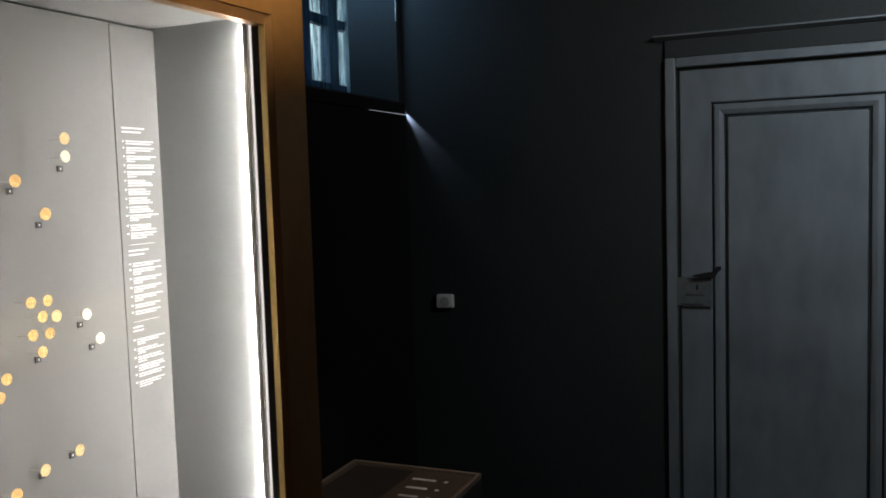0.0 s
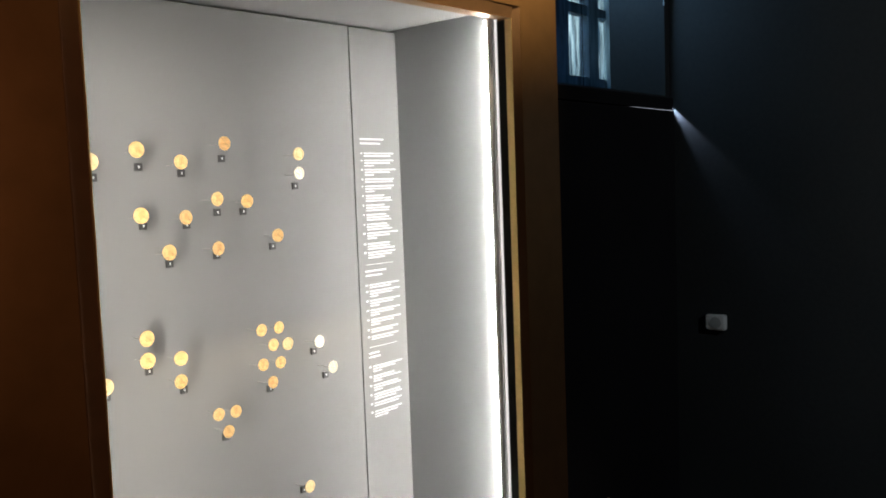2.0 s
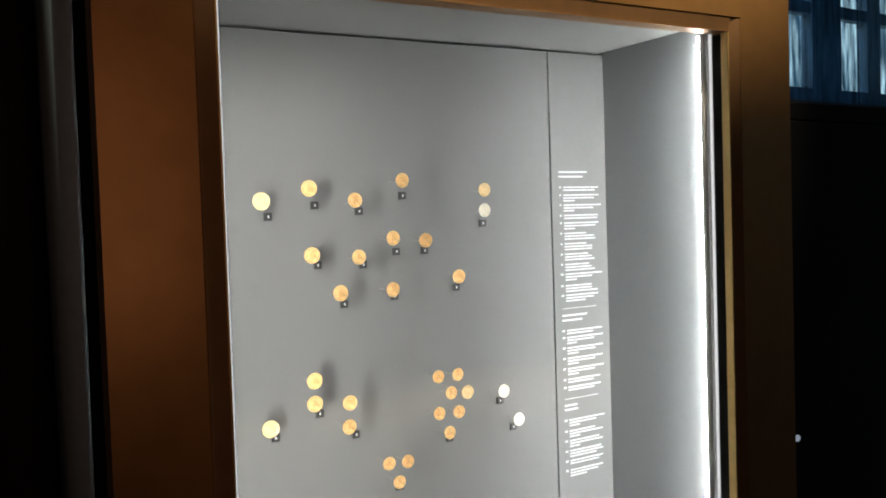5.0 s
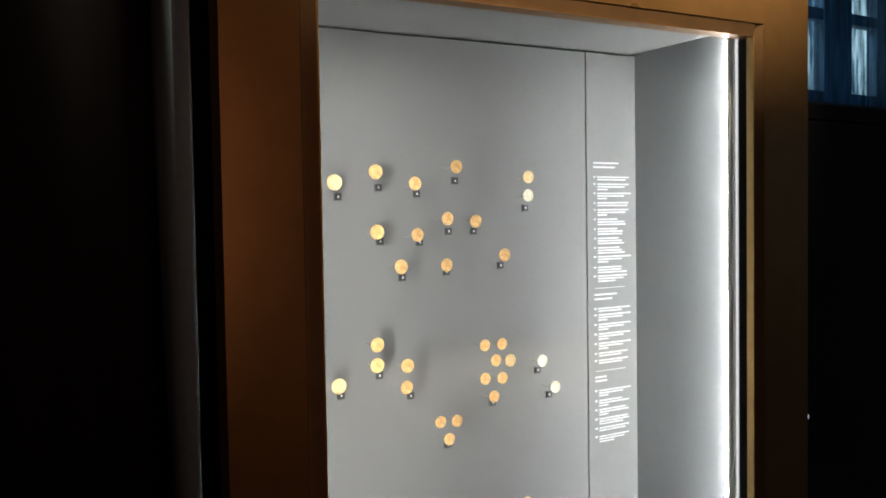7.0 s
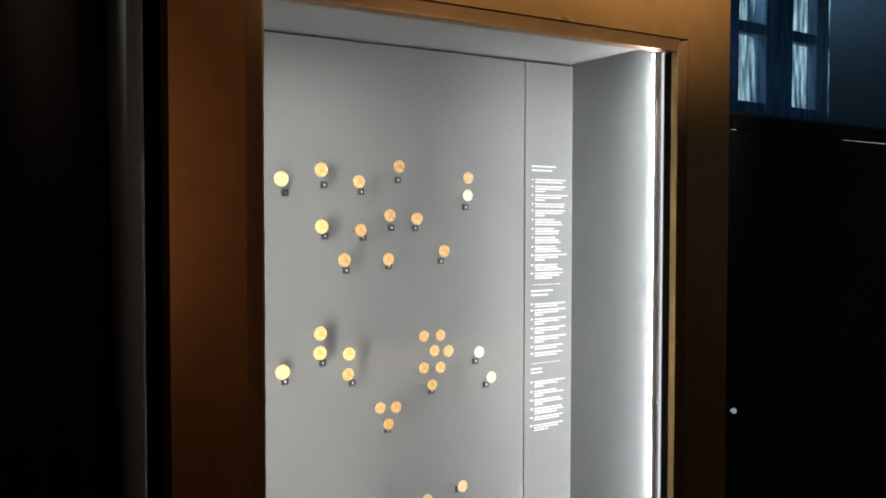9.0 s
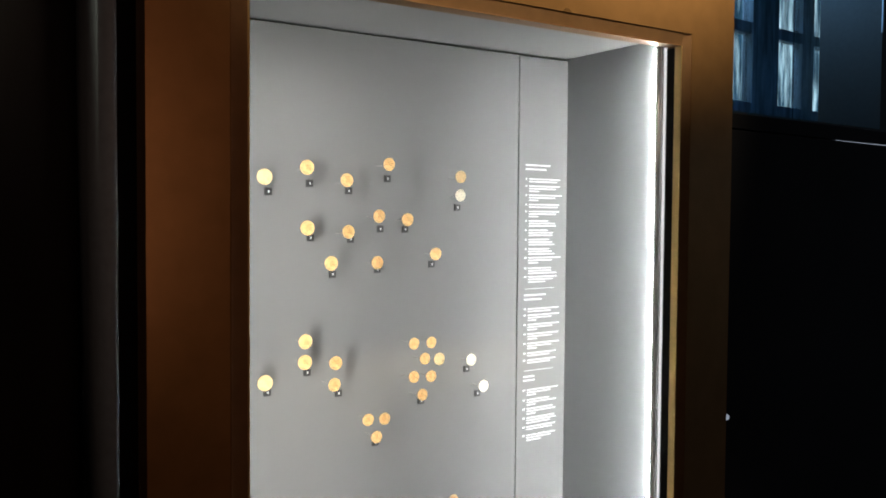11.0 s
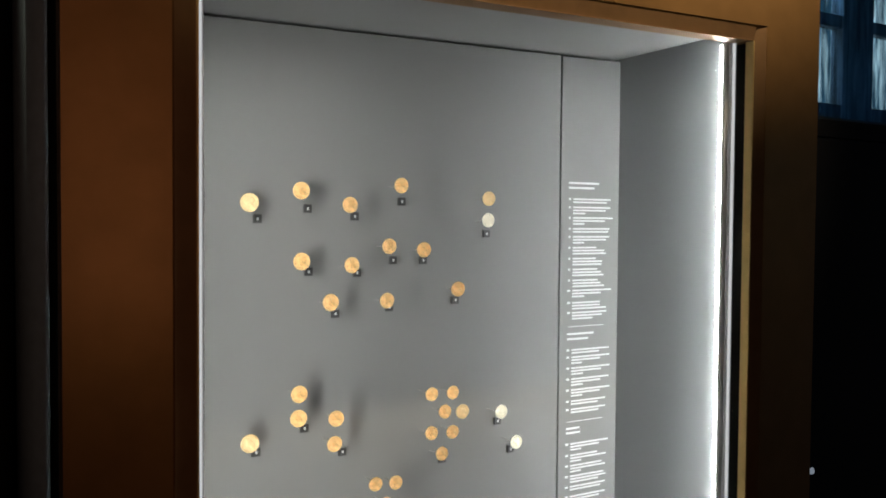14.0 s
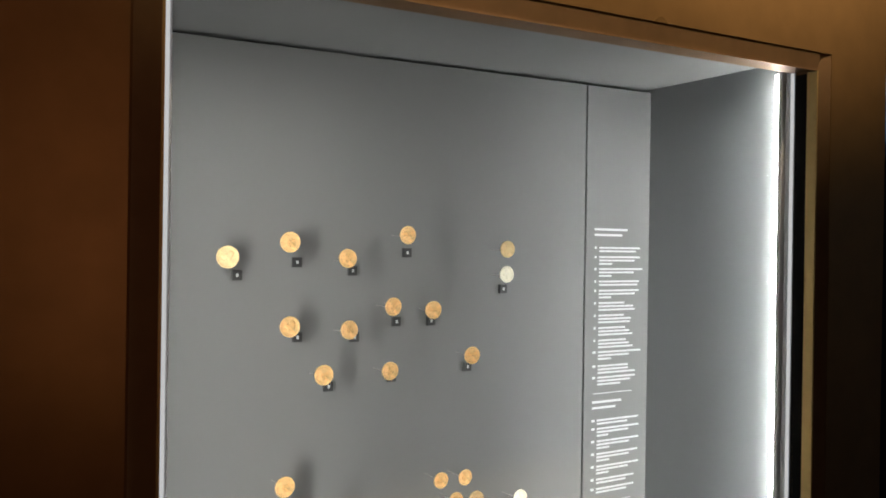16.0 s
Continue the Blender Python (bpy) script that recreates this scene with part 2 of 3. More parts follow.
wpart("jamb", prism([(XW - 0.001, YJ), (XG - 0.02, 4.49), (XG - 0.02, 4.56), (XW - 0.251, YJ + 0.06), (XW - 0.251, 3.57), (XW - 0.001, 3.57)], "z", SILL - 0.02, 3.05), M_JAMB, "plastered splayed window reveal")
wpart("jamb", prism([(XW - 0.251, 2.10), (XG - 0.02, 2.05), (XG - 0.02, 2.0), (XW - 0.251, 2.0)], "z", SILL - 0.02, 3.05), M_JAMB, "plastered window reveal")
wpart("sill", boxes((XG - 0.02, XW - 0.251, 2.0, 4.5, SILL - 0.06, SILL - 0.01)), M_JAMB, "plastered window sill")
wpart("corner_bead", boxes((XW - 0.002, XW + 0.003, YJ - 0.004, YJ - 0.0005, 2.28, 2.99), bevel=0.001), M_BEAD, "pale worn edge of the window opening")
wpart("lintel", boxes((XG - 0.02, XW - 0.251, 2.0, 4.5, 3.0, 3.06)), M_JAMB)
# casement lattice: upright and level bars round two columns of panes in each leaf
PANE_COLS = [(2.94, 3.14), (3.24, 3.44), (3.64, 3.84), (4.05, 4.25), (4.35, 4.55)]
PANE_ROWS = [(2.13, 2.45), (2.505, 2.83), (2.885, 3.0)]
edges_y = [2.05] + [v for c in PANE_COLS for v in c] + [4.62]
for y0, y1 in zip(edges_y[0::2], edges_y[1::2]):
    wpart("upright_bar", boxes((XG - 0.03, XG + 0.03, y0, y1, SILL - 0.02, 3.02), bevel=0.006), M_FRAME)
for (y0, y1) in PANE_COLS:
    for z0, z1 in ((SILL - 0.02, 2.13), (2.45, 2.505), (2.83, 2.885)):
        wpart("level_bar", boxes((XG - 0.026, XG + 0.026, y0, y1, z0, z1), bevel=0.006), M_FRAME)
    for z0, z1 in PANE_ROWS:
        pane = wpart("pane", boxes((XG - 0.004, XG + 0.004, y0, y1, z0, z1)), M_GLASS, "old clear window pane")
        pane.visible_shadow = False
tagged(part("backdrop", boxes((XG - 0.35, XG - 0.33, 1.6, 5.4, 1.4, 3.6)), M_OUT), "streaky blue daylight outside the window panes", "backdrop", kind="structure")

# sheer blue blind hanging in folds before the panes
def sheer():
    m = bpy.data.materials.new("sheer_blue_cloth")
    m.use_nodes = True
    nt = m.node_tree
    clear, glow, mix = (nt.nodes.new("ShaderNode" + k) for k in ("BsdfTransparent", "BsdfTranslucent", "MixShader"))
    tc, mp, n1, mr = (nt.nodes.new("ShaderNode" + k) for k in ("TexCoord", "Mapping", "TexNoise", "MapRange"))
    clear.inputs["Color"].default_value = (0.80, 0.88, 0.95, 1)
    glow.inputs["Color"].default_value = (0.004, 0.006, 0.007, 1)
    mp.inputs["Scale"].default_value = (1, 1, 0.12)
    n1.inputs["Scale"].default_value = 34.0
    mr.inputs["From Min"].default_value, mr.inputs["From Max"].default_value = 0.3, 0.7
    mr.inputs["To Min"].default_value, mr.inputs["To Max"].default_value = 0.35, 0.75
    nt.links.new(tc.outputs["Object"], mp.inputs["Vector"])
    nt.links.new(mp.outputs["Vector"], n1.inputs["Vector"])
    nt.links.new(n1.outputs["Fac"], mr.inputs["Value"])
    nt.links.new(mr.outputs["Result"], mix.inputs[0])
    nt.links.new(clear.outputs[0], mix.inputs[1])
    nt.links.new(glow.outputs[0], mix.inputs[2])
    nt.links.new(mix.outputs[0], nt.nodes["Material Output"].inputs["Surface"])
    return m


bm = bmesh.new()
ys = [2.1 + 0.0125 * k for k in range(184)]
cols = [(bm.verts.new((-2.40 + 0.012 * math.sin(y * 41) + 0.006 * math.sin(y * 67 + 1), y, SILL)), bm.verts.new((-2.40 + 0.010 * math.sin(y * 41) + 0.005 * math.sin(y * 67 + 1), y, 2.99))) for y in ys]
for a, b in zip(cols, cols[1:]):
    bm.faces.new((a[0], b[0], b[1], a[1])).smooth = True
tagged(part("sheer_curtain", bm, sheer()), "sheer dark blue curtain hanging before the window panes", "curtain")

# blackout board under the window, with light showing at its top edge
board = tagged(empty("blackout_board", (XW, 3.05, 0)), "matt black blackout board fixed below the window", "board")
b_inv = Matrix.Translation((-XW, -3.05, 0))


def child(parent, inv, name, bm, mat, label=""):
    bm.transform(inv)
    return part(name, bm, mat, parent, label)


child(board, b_inv, "sheet", boxes((XW + 0.012, XW + 0.03, 2.520, 3.545, 0.02, 1.853), bevel=0.002), M_BLACK)
child(board, b_inv, "top_batten", boxes((XW + 0.002, XW + 0.026, 2.575, 3.545, 1.857, 1.905), bevel=0.003), M_BLACK)
child(board, b_inv, "light_gap", prism([(3.19, 1.8544), (3.54, 1.8536), (3.54, 1.8562), (3.19, 1.8546)], "x", XW + 0.004, XW + 0.0275), M_GAP, "thin gap with daylight showing through")
child(board, b_inv, "light_gap", boxes((XW + 0.004, XW + 0.0275, 2.577, 2.589, 1.8535, 1.8560)), M_GAP, "thin gap with daylight showing through")
# small white knob; it shares the gap's emission to look bright
knob = lathe([(0.0, 0.004), (0.006, 0.006), (0.012, 0.010), (0.016, 0.008), (0.018, 0.0)], 20)
knob.transform(Matrix.Translation((XW + 0.031, 2.575, 0.957)))
child(board, b_inv, "white_dot", knob, M_GAP, "small white round dot, its brightness put in as glow")

# ---- panelled door in the north wall ----
door = tagged(empty("door_1", (DX0, YD, 0)), "closed grey-painted panelled wooden door with a rim lock", "door", kind="structure")
d_inv = Matrix.Translation((-DX0, -YD, 0))


def dpart(name, bm, mat, label="", parent=None):
    bm.transform(d_inv)
    return part(name, bm, mat, parent or door, label)


ARCH = 0.042
dpart("casing", boxes((DX0 - ARCH, DX0 - 0.002, YD - 0.028, YD - 0.001, 0, DTOP + 0.04), bevel=0.004), M_DOOR)
dpart("casing", boxes((DX1 + 0.002, DX1 + ARCH, YD - 0.028, YD - 0.001, 0, DTOP + 0.04), bevel=0.004), M_DOOR)
dpart("casing", boxes((DX0 - 0.001, DX1 + 0.001, YD - 0.026, YD - 0.001, DTOP + 0.002, DTOP + 0.04), bevel=0.004), M_DOOR)
dpart("frieze", boxes((DX0 - ARCH, DX1 + ARCH, YD - 0.016, YD - 0.001, DTOP + 0.042, 2.082), bevel=0.002), M_WALL, "dark frieze above the door")
dpart("cornice", prism([(YD - 0.001, 2.083), (YD - 0.018, 2.083), (YD - 0.05, 2.094), (YD - 0.05, 2.100), (YD - 0.001, 2.103)], "x", DX0 - 0.085, DX1 + 0.085), M_DOOR, "thin projecting cornice moulding")
leaf = dpart("leaf", boxes((DX0 + 0.006, DX1 - 0.006, YD + 0.008, YD + 0.02, 0.01, DTOP - 0.006)), M_GROOVE, "door leaf core seen in the joints")
ST = 0.136
yf = YD - 0.006


def onleaf(name, bm, mat, label=""):
    bm.transform(d_inv)
    return part(name, bm, mat, leaf, label)


def ring(x0, x1, z0, z1, side, top, foot, steps):
    """A mitred frame in the door's plane: steps of (share of the width inwards, y), from the outer edge to the inner."""
    bm = bmesh.new()
    loops = []
    for share, y in steps:
        a, b, c, d = x0 + side * share, x1 - side * share, z0 + foot * share, z1 - top * share
        loops.append([bm.verts.new(p) for p in ((a, y, c), (b, y, c), (b, y, d), (a, y, d))])
    for u, v in zip(loops, loops[1:]):
        for k in range(4):
            bm.faces.new((u[k], u[(k + 1) % 4], v[(k + 1) % 4], v[k]))
    bmesh.ops.recalc_face_normals(bm, faces=list(bm.faces))
    return bm


back = YD + 0.012
onleaf("leaf_frame", ring(DX0 + 0.012, DX1 - 0.012, 0.012, DTOP - 0.012, ST - 0.012, 0.134, 0.108, [(0, back), (0, yf + 0.003), (0.03, yf), (0.97, yf), (1, yf + 0.003), (1, back)]), M_DOOR)
x0, x1, za, zb, w = DX0 + ST + 0.008, DX1 - ST - 0.008, 0.128, DTOP - 0.154, 0.040
onleaf("moulding", ring(x0, x1, za, zb, w, w, w, [(0, back), (0, yf - 0.001), (0.12, yf - 0.006), (0.55, yf - 0.006), (0.8, yf - 0.001), (1, yf + 0.004), (1, back)]), M_DOOR)
onleaf("panel", boxes((x0 + w + 0.013, x1 - w - 0.013, yf + 0.002, YD + 0.012, za + w + 0.013, zb - w - 0.013), bevel=0.006, segments=3), M_DOOR)
lock = dpart("rim_lock", boxes((DX0 - 0.012, DX0 + ST + 0.001, yf - 0.020, yf - 0.001, 1.000, 1.118), bevel=0.004), M_LOCK, "worn grey rim lock case")
bolt = boxes((DX0 + 0.075, DX0 + 0.083, yf - 0.026, yf - 0.020, 1.07, 1.09), (DX0 + 0.03, DX0 + 0.105, yf - 0.023, yf - 0.0195, 1.046, 1.05), (DX0 + 0.012, DX0 + 0.10, yf - 0.023, yf - 0.0195, 1.008, 1.012), bevel=0.001)
bolt.transform(d_inv)
part("lock_bolt", bolt, M_IRON, lock)
grip = prism([(DX0 + 0.055, 1.128), (DX0 + 0.095, 1.121), (DX0 + 0.15, 1.124), (DX0 + 0.165, 1.150), (DX0 + 0.175, 1.155), (DX0 + 0.174, 1.170), (DX0 + 0.156, 1.168), (DX0 + 0.138, 1.146), (DX0 + 0.10, 1.140)], "y", yf - 0.045, yf - 0.030)
grip.transform(d_inv)
part("handle", grip, M_IRON, door, "black iron lever handle")

# ---- socket on the north wall ----
sock = tagged(empty("wall_socket", (-1.508, YD, 0.993)), "white plastic surface-mounted socket on the dark wall", "socket")
part("housing", boxes((-0.042, 0.042, -0.032, -0.001, -0.032, 0.032), bevel=0.009, segments=3), M_PLASTIC, sock)
face = lathe([(0.0, 0.0), (0.0, 0.021), (-0.003, 0.023), (-0.003, 0.0)][::-1], 28)
face.transform(Matrix.Translation((0.004, -0.0335, 0)) @ Matrix.Rotation(radians(90), 4, "Z"))
part("inset", face, M_INSET, sock, "round grey socket inset")

# ---- low plinth with a label plate ----
plinth = tagged(empty("display_plinth", (-1.2, 2.5, 0)), "low dark plinth with a raised rim and a brown label plate", "plinth")
p_inv = Matrix.Translation((1.2, -2.5, 0))
child(plinth, p_inv, "body", boxes((-1.62, -1.085, 1.95, 2.85, 0.0, 0.440), bevel=0.004), M_PLINTH)
for bx in ((-1.62, -1.602, 1.95, 2.85, 0.441, 0.460), (-1.100, -1.085, 1.95, 2.85, 0.441, 0.460), (-1.601, -1.101, 2.833, 2.85, 0.441, 0.460), (-1.601, -1.101, 1.95, 1.965, 0.441, 0.460)):
    child(plinth, p_inv, "rim", boxes(bx, bevel=0.002), M_RIM, "thin dark brown rim")
plate = child(plinth, p_inv, "label_plate", boxes((-1.345, -1.104, 2.0, 2.830, 0.4415, 0.451), bevel=0.002), M_PLATE, "brown label plate with short white lines")
for y, a in ((2.74, -1.316), (2.656, -1.302), (2.576, -1.294), (2.495, -1.30), (2.414, -1.31)):
    for x0, x1 in ((a, -1.222), (-1.19, -1.175)):
        bm = boxes((x0, x1, y - 0.008, y + 0.008, 0.4512, 0.452))
        bm.transform(p_inv)
        part("text_line", bm, M_WHITE, plate)

# ---- the lit display case ----
XF, XB = -1.262, -1.640
Y0, Y1, Z0, Z1 = 0.849, 1.849, 0.62, 1.952
case = tagged(empty("display_case", (-1.45, 1.36, 0)), "tall lit museum display case with a bronze surround and grey interior", "display case")
c_inv = Matrix.Translation((1.45, -1.36, 0))


def cpart(name, bm, mat, label="", parent=None):
    bm.transform(c_inv)
    return part(name, bm, mat, parent or case, label)


CTOP = 2.45
FALL = 0.0165


def fall(bm, above):
    """Let the tops of the joinery fall slightly towards the far end of the case."""
    for v in bm.verts:
        if v.co.z > above:
            v.co.z -= FALL * (1.76 - v.co.y)
    return bm


# bronze front
cpart("front_stile", prism([(XF, 0.692), (XF, 0.816), (XF - 0.045, 0.816), (XF - 0.045, 0.692)], "z", 0, CTOP), M_BRONZE, "brown bronze upright of the surround")
cpart("front_stile", prism([(XF, 1.879), (XF, 2.028), (-1.302, 2.066), (-1.307, 2.066), (-1.307, 1.879)], "z", 0, CTOP), M_BRONZE, "brown bronze upright of the surround")
cpart("front_rail", fall(boxes((XF - 0.045, XF, 0.816, 1.879, 1.9800, CTOP)), 1.5), M_BRONZE, "golden-brown bronze panel above the opening")
cpart("front_rail", boxes((XF - 0.045, XF - 0.0005, 0.817, 1.878, 0, Z0 - 0.03)), M_BRONZE, "brown bronze panel below the opening")
# lip round the opening
for prof, nm in (([(XF - 0.006, Y1 + 0.003), (XF - 0.0012, 1.8755), (XF - 0.0006, 1.8788), (XF - 0.05, 1.8788), (XF - 0.05, Y1 + 0.003)], "lip"),
                 ([(XF - 0.006, Y0 - 0.003), (XF - 0.002, 0.819), (XF - 0.004, 0.8165), (XF - 0.05, 0.8165), (XF - 0.05, Y0 - 0.003)], "lip")):
    cpart(nm, prism(prof, "z", Z0 - 0.03, 1.975 if prof[0][1] < 1.0 else 1.990), M_LIP, "dark bronze lip round the opening")
cpart("lip", fall(prism([(XF - 0.006, Z1 + 0.003), (XF - 0.0014, 1.9790), (XF - 0.0010, 1.9799), (XF - 0.05, 1.9799), (XF - 0.05, Z1 + 0.003)], "y", Y0 - 0.003, Y1 + 0.003), 1.5), M_LIP, "dark bronze lip round the opening")
cpart("lip", boxes((XF - 0.05, XF - 0.004, Y0 - 0.003, Y1 + 0.003, Z0 - 0.03, Z0 - 0.003)), M_LIP, "dark bronze lip round the opening")
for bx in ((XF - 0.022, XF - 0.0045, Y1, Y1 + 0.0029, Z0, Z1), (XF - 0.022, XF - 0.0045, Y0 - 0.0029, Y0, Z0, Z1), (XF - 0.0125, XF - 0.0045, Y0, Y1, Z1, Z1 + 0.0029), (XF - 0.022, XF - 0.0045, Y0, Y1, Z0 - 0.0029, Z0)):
    # top edge takes the darker lip colour to hold down the strip's glare
    cpart("brass_edge", fall(boxes(bx), 1.94), M_LIP if bx[4] == Z1 else M_BRASS, "brass inner edge, coloured darker to hold down the strip's glare" if bx[4] == Z1 else "bright brass inner edge")
for bx in ((-1.3055, XF - 0.0225, Y1 + 0.0005, Y1 + 0.0029, Z0, Z1), (-1.302, XF - 0.0225, Y0 - 0.0029, Y0 - 0.001, Z0, Z1)):
    cpart("gasket", boxes(bx), M_GASKET, "black glazing gasket")
pane = cpart("glass_pane", boxes((-1.298, -1.292, Y0 - 0.002, Y1 + 0.002, Z0 - 0.002, Z1 + 0.002)), M_GLASS, "clear front glass")
pane.visible_shadow = False
# lining
YL, YR, ZC = 0.848, 1.866, 1.980
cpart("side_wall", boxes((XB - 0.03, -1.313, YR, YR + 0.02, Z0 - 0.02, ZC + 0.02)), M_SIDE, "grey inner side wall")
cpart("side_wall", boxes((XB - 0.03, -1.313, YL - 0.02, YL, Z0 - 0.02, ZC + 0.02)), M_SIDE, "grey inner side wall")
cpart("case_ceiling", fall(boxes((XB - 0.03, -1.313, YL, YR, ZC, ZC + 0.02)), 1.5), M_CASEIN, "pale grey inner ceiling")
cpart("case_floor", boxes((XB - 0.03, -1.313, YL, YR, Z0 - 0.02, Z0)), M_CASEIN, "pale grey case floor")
cpart("backing", boxes((XB - 0.03, XB - 0.022, YL, YR, Z0, ZC)), M_GASKET, "black backing seen in the joints")
cpart("back_panel", fall(boxes((XB - 0.02, XB, YL, 1.7005, Z0, 1.9745), bevel=0.0008), 1.5), M_PANEL, "large grey back panel")
text_panel = cpart("text_panel", fall(boxes((XB - 0.02, XB - 0.001, 1.7045, YR, Z0, 1.9745), bevel=0.0008), 1.5), M_PANEL, "narrow grey panel with white text lines")
for bx in ((XW + 0.001, XB - 0.031, 0.70, 2.06, 0, CTOP), (XB - 0.03, -1.308, 0.70, YL - 0.021, 0, CTOP), (XB - 0.03, -1.308, YR + 0.021, 2.06, 0, CTOP),
           (XB - 0.03, -1.308, YL - 0.02, YR + 0.02, ZC + 0.024, CTOP), (XB - 0.03, -1.308, YL - 0.02, YR + 0.02, 0, Z0 - 0.021)):
    cpart("shell_board", boxes(bx), M_BLACK, "matt black outer case board")
# upright light profiles just behind the front: they shine towards the back of the case
for side, y in ((1, YR), (-1, YL)):
    def span(a, b):
        return sorted((y - side * a, y - side * b))

    rear = boxes((-1.3335, -1.3258, *span(0.0220, 0.0005), Z0 + 0.001, ZC - 0.015), bevel=0.0010)
    prof = cpart("light_profile", rear, M_ALU, "pale aluminium light profile")
    # front bar with a slanted face towards the opening
    nose = [(-1.3065, 0.0005), (-1.3065, 0.0165), (-1.3085, 0.0172), (-1.3222, 0.0172), (-1.3222, 0.0005)] if side > 0 else [(-1.3000, 0.0005), (-1.3000, 0.0070), (-1.3110, 0.0158), (-1.3222, 0.0158), (-1.3222, 0.0005)]
    bm = prism([(x, y - side * d) for x, d in nose], "z", Z0 + 0.001, ZC - 0.021)
    bm.transform(c_inv)
    # the left bar emits in place of a lit aluminium face
    part("front_bar", bm, M_ALU if side > 0 else M_EDGEGLOW, prof, "" if side > 0 else "edge of the light profile, its bright line put in as glow")
    if side > 0:
        bm = boxes((-1.3128, -1.3070, *span(0.0184, 0.0173), Z0 + 0.001, ZC - 0.021))
        bm.transform(c_inv)
        part("glowing_edge", bm, M_EDGEGLOW, prof, "edge of the light profile, its bright line put in as glow")
    bm = boxes((-1.3415, -1.3375, *span(0.0200, 0.0080), Z0 + 0.004, ZC - 0.022), bevel=0.001)
    bm.transform(c_inv)
    part("diffuser", bm, M_LED if side > 0 else M_LEDLEFT, prof, "glowing white light strip")

    # added lamps beside the strips, one beam for each direction across the case: they deepen the coins' shadows and
    # widen the side wall's glow
    for bearing, watts, wide in ((12, 0.35, 74), (38, 0.3, 62), (-9, 0.58, 34)) if side > 0 else ((12, 1.2, 74), (41, 1.65, 62), (64, 2.15, 62)):
        eye = Vector((-1.3475, y - side * 0.0215, (Z0 + 1.90) / 2))
        aim = eye + Vector((-math.cos(radians(bearing)), -side * math.sin(radians(bearing)), 0))
        lamp("added_strip_beam", "AREA", look(eye, aim), watts, (1.0, 0.985, 0.965) if side > 0 else (1.0, 0.965, 0.92), size=0.010, size_y=1.90 - Z0, spread=wide)

# text on the narrow panel: heads, numbered entries, rules
TX = XB - 0.0008


def bar(y, z, w, h=0.0040, name="text_line", words=False):
    """A line of small print too small to read: bars as long as its words."""
    cuts = []
    at = y
    while at < y + w - 0.002:
        end = min(at + (rng_text.uniform(0.006, 0.022) if words else w), y + w)
        cuts.append((TX - 0.0002, TX + 0.0004, at, end, z - h / 2, z + h / 2))
        at = end + 0.0010
    bm = boxes(*cuts)
    bm.transform(c_inv)
    part(name, bm, M_WHITE, text_panel)


rng_text = random.Random(11)
GROUPS = [
    ((1.705, 0.083), (1.6946, 0.070), [(1.6703, (104, 93)), (1.6527, (104, 90, 33)), (1.630, (111, 88, 31)), (1.6065, (102, 98)), (1.5892, (102, 92, 31)), (1.5657, (66, 88, 92)),
      (1.5421, (64, 82, 80)), (1.5186, (68, 79, 87)), (1.495, (70, 80, 88)), (1.4729, (109, 80, 33)), (1.4466, (77, 77, 95)), (1.4249, (96, 83, 57))], 1.395),
    ((1.379, 0.073), (1.368, 0.058), [(1.3441, (105, 77)), (1.3282, (107, 80, 31)), (1.3045, (107, 83, 32)), (1.2807, (105, 82, 32)), (1.2569, (109, 80, 31)), (1.2324, (96, 75)), (1.2145, (96, 77))], 1.188),
    ((1.1732, 0.037), (1.1635, 0.039), [(1.139, (106, 80, 30)), (1.1139, (75, 100, 30)), (1.0911, (88, 100, 30)), (1.0679, (94, 100, 80)), (1.045, (100, 86)), (1.0235, (98, 82, 48))], None),
]
number = 0
for head, second, entries, rule in GROUPS:
    bar(1.7255, head[0], head[1], 0.0042, "heading")
    bar(1.7255, second[0], second[1], 0.0042, "heading")
    for z, widths in entries:
        number += 1
        bar(1.7265 if number < 10 else 1.7245, z, 0.0045 if number < 10 else 0.0075, 0.0045, "entry_mark")
        for k, w in enumerate(widths):
            bar(1.738, z - 0.0064 * k, w * 0.001, 0.0034, words=True)
    if rule:
        bar(1.728, rule, 0.098, 0.0012, "rule")

# grey rounded edge of wall and a black curtain beside the case
nose = [(-1.497 + 0.082 * max(math.cos(math.radians(k * 9)), 0.0) ** 0.6, 0.692 - 0.034 * math.sin(math.radians(k * 9))) for k in range(11)]
strip = part("wall_strip", prism(nose + [(XW + 0.001, 0.658), (XW + 0.001, 0.692)], "z", 0, TOP - 0.001), M_GREYSTRIP)
tagged(strip, "grey painted rounded edge of wall beside the case", "wall", kind="structure")
for p in strip.data.polygons:
    p.use_smooth = abs(p.normal.z) < 0.5
CURT = [(-1.515 + 0.012 * math.sin(k * 0.9), 0.652 - 0.022 * k) for k in range(1, 70)]
fold = [(-1.54, 0.656), (-1.520, 0.655)] + [(x + 0.012, y) for x, y in CURT] + [(-1.56, CURT[-1][1]), (-1.56, 0.656)]
curtain = part("black_curtain", prism(fold, "z", 0.02, TOP - 0.01), M_BLACK)
tagged(curtain, "heavy matt black curtain hanging beside the case", "curtain")
for p in curtain.data.polygons:
    p.use_smooth = abs(p.normal.z) < 0.5

# ---- coins on pins, and their number tags ----
XC = -1.587


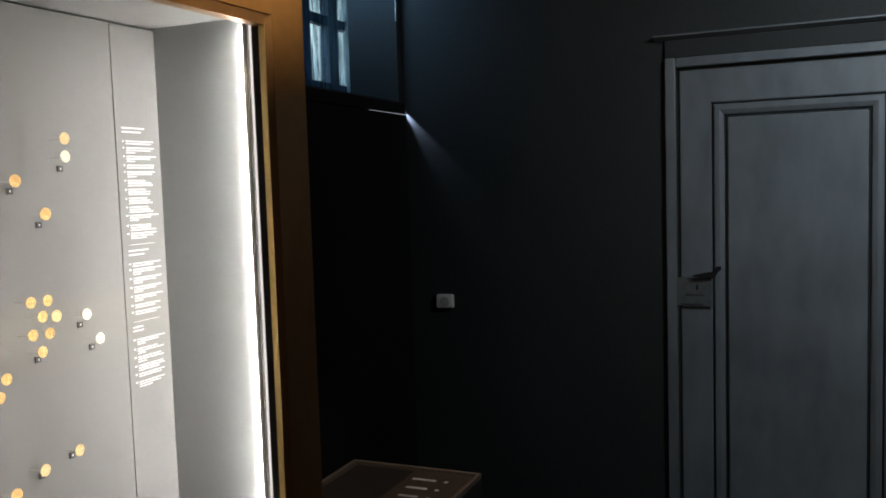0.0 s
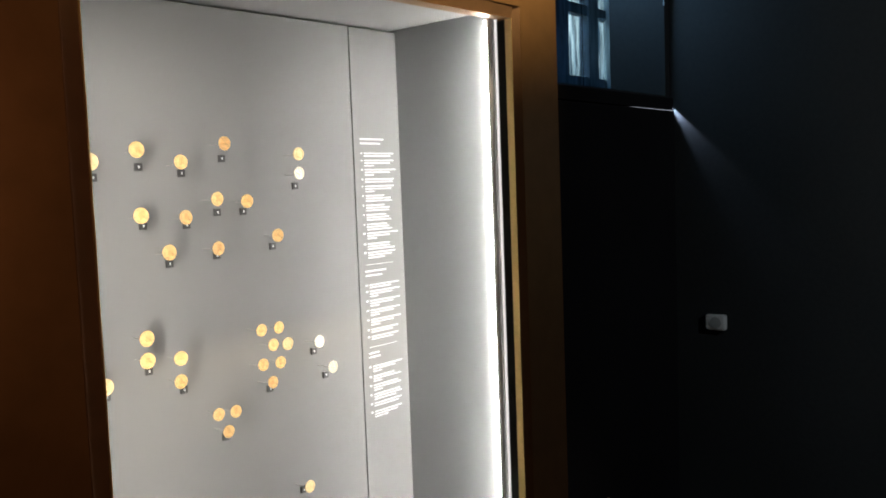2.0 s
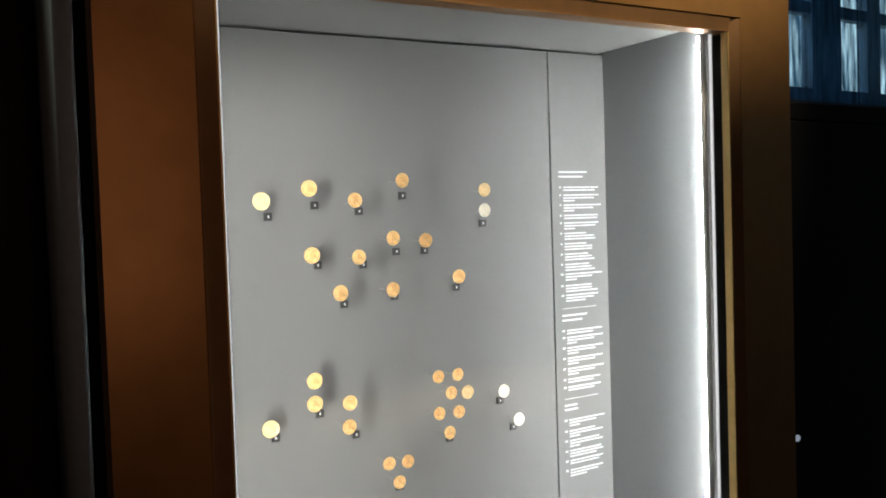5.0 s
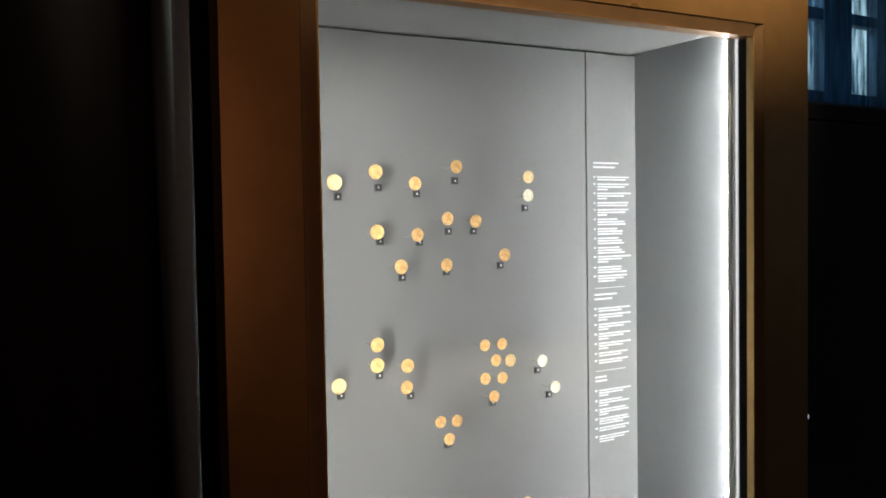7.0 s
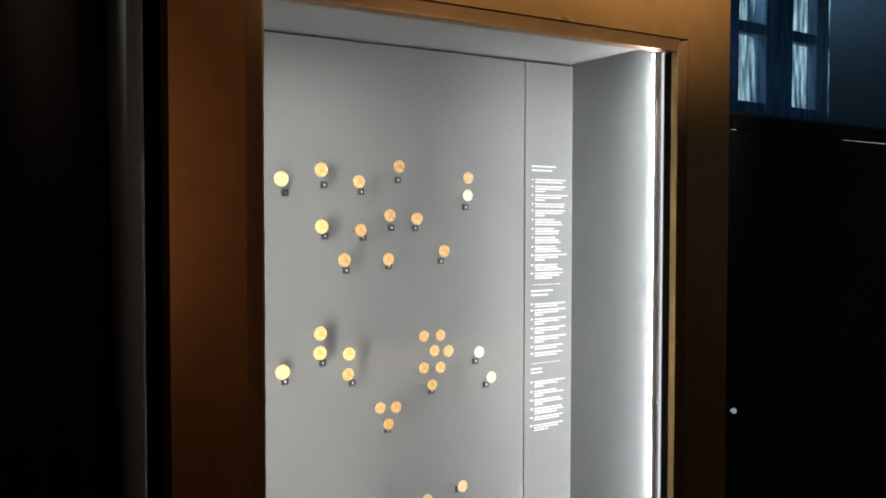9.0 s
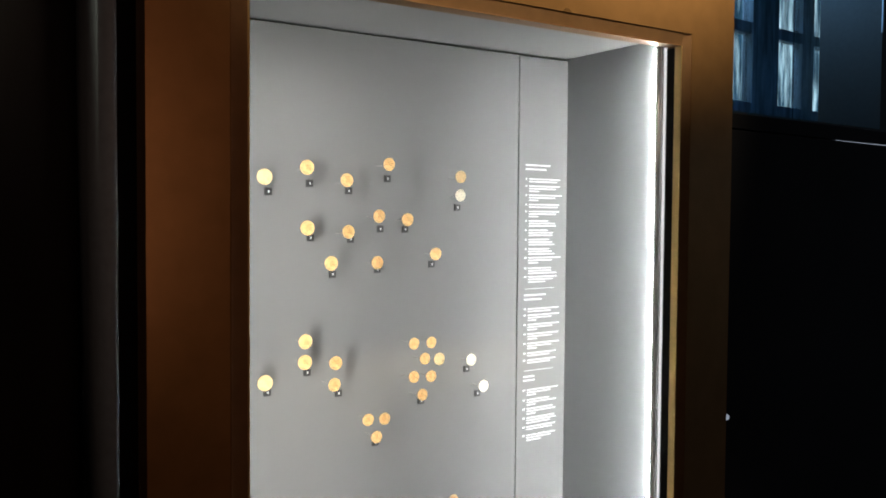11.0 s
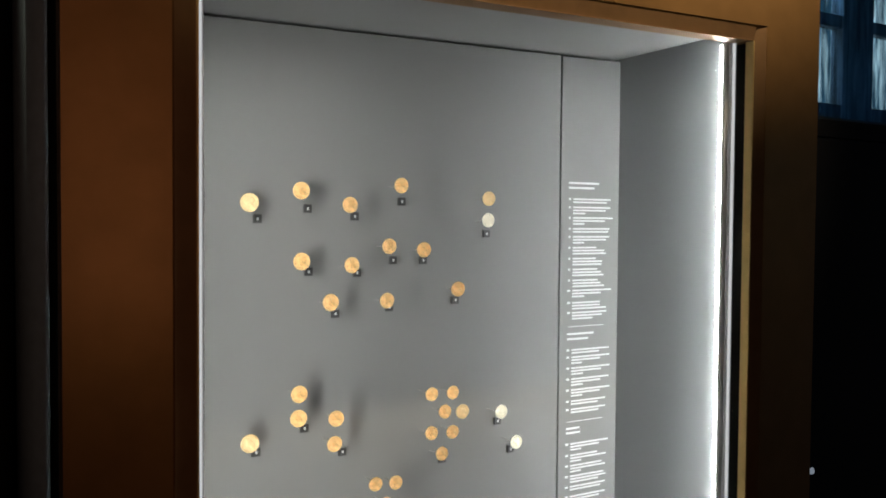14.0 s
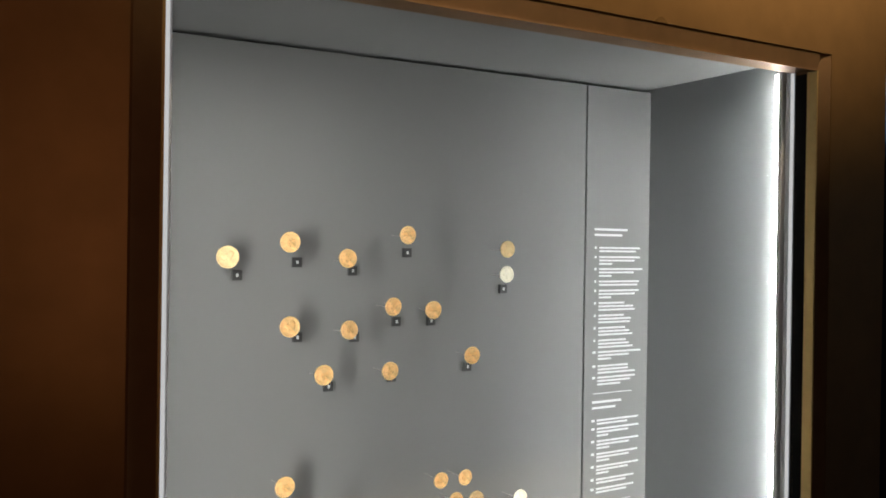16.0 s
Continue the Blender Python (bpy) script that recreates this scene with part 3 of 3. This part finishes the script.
def coin(r, mat, seed):
    """A struck coin facing +x on a pin: raised rim, beaded ring, worn relief."""
    rng = random.Random(seed)
    thing = empty("gold_coin")
    bm = lathe([(-0.0010, 0.0), (-0.0010, r * 0.97), (-0.0005, r), (0.0009, r), (0.0013, r * 0.97), (0.0013, r * 0.90), (0.0007, r * 0.87), (0.0006, r * 0.80), (0.0006, r * 0.45), (0.0006, 0.0)], 40)
    for v in bm.verts:
        a, q = math.atan2(v.co.z, v.co.y), math.hypot(v.co.y, v.co.z)
        if q > r * 0.85:
            k = 1 + 0.018 * noise.noise(Vector((math.cos(a) * 1.7, math.sin(a) * 1.7, seed * 3.1)))
            v.co.y, v.co.z = v.co.y * k, v.co.z * k
    for f in bm.faces:
        f.smooth = True
    part("disc", bm, mat, thing)
    rel = bmesh.new()
    for k in range(7):
        a, d = rng.uniform(0, 6.28), rng.uniform(0.0, 0.42) * r
        s = rng.uniform(0.16, 0.34) * r
        made = bmesh.ops.create_uvsphere(rel, u_segments=10, v_segments=6, radius=1)["verts"]
        for v in made:
            v.co = Vector((0.0006 + v.co.x * 0.0006, math.cos(a) * d + v.co.y * s, math.sin(a) * d + v.co.z * s * rng.uniform(0.98, 1.02)))
    for k in range(28):
        a = 2 * math.pi * k / 28
        bmesh.ops.create_cube(rel, size=1, matrix=Matrix.Translation((0.0007, math.cos(a) * r * 0.76, math.sin(a) * r * 0.76)) @ Matrix.Rotation(a, 4, "X") @ Matrix.Diagonal((0.0007, r * 0.10, r * 0.06, 1)))
    for f in rel.faces:
        f.smooth = True
    part("relief", rel, M_GOLDDARK if mat is M_GOLD else mat, thing, "worn struck relief")
    stem = bmesh.new()
    bmesh.ops.create_cone(stem, cap_ends=True, segments=10, radius1=0.0005, radius2=0.0005, depth=XC - XB - 0.0016, matrix=Matrix.Translation((-(XC - XB) / 2 - 0.0002, 0, -r * 0.2)) @ Matrix.Rotation(radians(90), 4, "Y"))
    part("pin", stem, M_PIN, thing, "thin steel mounting pin")
    return thing


# kinds: L large pale, l large gold, g gold, s small gold, p pale, w whitish
COINS = [(1.011, 1.649, "L"), (1.102, 1.671, "l"), (1.193, 1.648, "g"), (1.295, 1.685, "g"), (1.486, 1.665, "p"), (1.485, 1.623, "w"), (1.103, 1.549, "l"), (1.197, 1.541, "g"),
         (1.271, 1.574, "g"), (1.343, 1.567, "g"), (1.157, 1.476, "l"), (1.267, 1.475, "g"), (1.418, 1.491, "g"), (1.099, 1.319, "l"), (1.098, 1.277, "l"), (1.168, 1.269, "g"),
         (1.165, 1.224, "g"), (1.012, 1.244, "L"), (1.362, 1.294, "s"), (1.408, 1.293, "s"), (1.391, 1.258, "s"), (1.430, 1.254, "p"), (1.362, 1.220, "s"), (1.408, 1.217, "s"),
         (1.385, 1.178, "s"), (1.520, 1.244, "w"), (1.557, 1.179, "w"), (1.246, 1.140, "s"), (1.287, 1.137, "s"), (1.267, 1.100, "s"), (1.472, 0.923, "p"), (1.371, 0.907, "p"),
         (1.224, 0.925, "g"), (1.292, 0.877, "g")]
KIND = {"L": (0.0158, M_PALE, "large pale gold coin on a pin in the case"), "l": (0.0150, M_GOLD, "large gold coin on a pin in the case"), "g": (0.0142, M_GOLD, "gold coin with a worn relief on a pin"),
        "s": (0.0130, M_GOLD, "small reddish gold coin on a pin"), "p": (0.0140, M_PALE, "pale gold coin on a pin"), "w": (0.0138, M_SILVER, "whitish gilt coin on a pin")}
models = {}
rng = random.Random(4)
for i, (y, z, k) in enumerate(COINS):
    at = pose(XC, y, z, 0, rng.uniform(-3, 3), rng.uniform(-4, 4))
    key = (k, i % 3)
    if key not in models:
        r, mat, text = KIND[k]
        c = models[key] = tagged(coin(r, mat, len(models) + 1), text, "coin", "coins in the case")
        c.matrix_world = at
    else:
        copy_thing(models[key], at)

TAGS = [(1.04, 1.622), (1.132, 1.641), (1.224, 1.628), (1.321, 1.657), (1.513, 1.596), (1.134, 1.528), (1.229, 1.524), (1.303, 1.546), (1.368, 1.545), (1.186, 1.450), (1.296, 1.457), (1.441, 1.465),
        (1.127, 1.246), (1.201, 1.194), (1.038, 1.214), (1.544, 1.213), (1.577, 1.151), (1.494, 0.899), (1.402, 0.879), (1.293, 1.074), (1.414, 1.152)]
tag0 = None
for y, z in TAGS:
    if tag0 is None:
        tag0 = tagged(empty("number_tag"), "small black tag with a white number mark", "tag", "number tags in the case")
        part("block", boxes((0.0002, 0.006, -0.0075, 0.0075, -0.0075, 0.0075), bevel=0.0006), M_TAG, tag0)
        part("mark", boxes((0.0061, 0.0064, -0.0020, 0.0016, -0.0024, 0.0024)), M_WHITE, tag0, "white number mark")
        tag0.location = (XB, y, z)
    else:
        copy_thing(tag0, pose(XB, y, z))
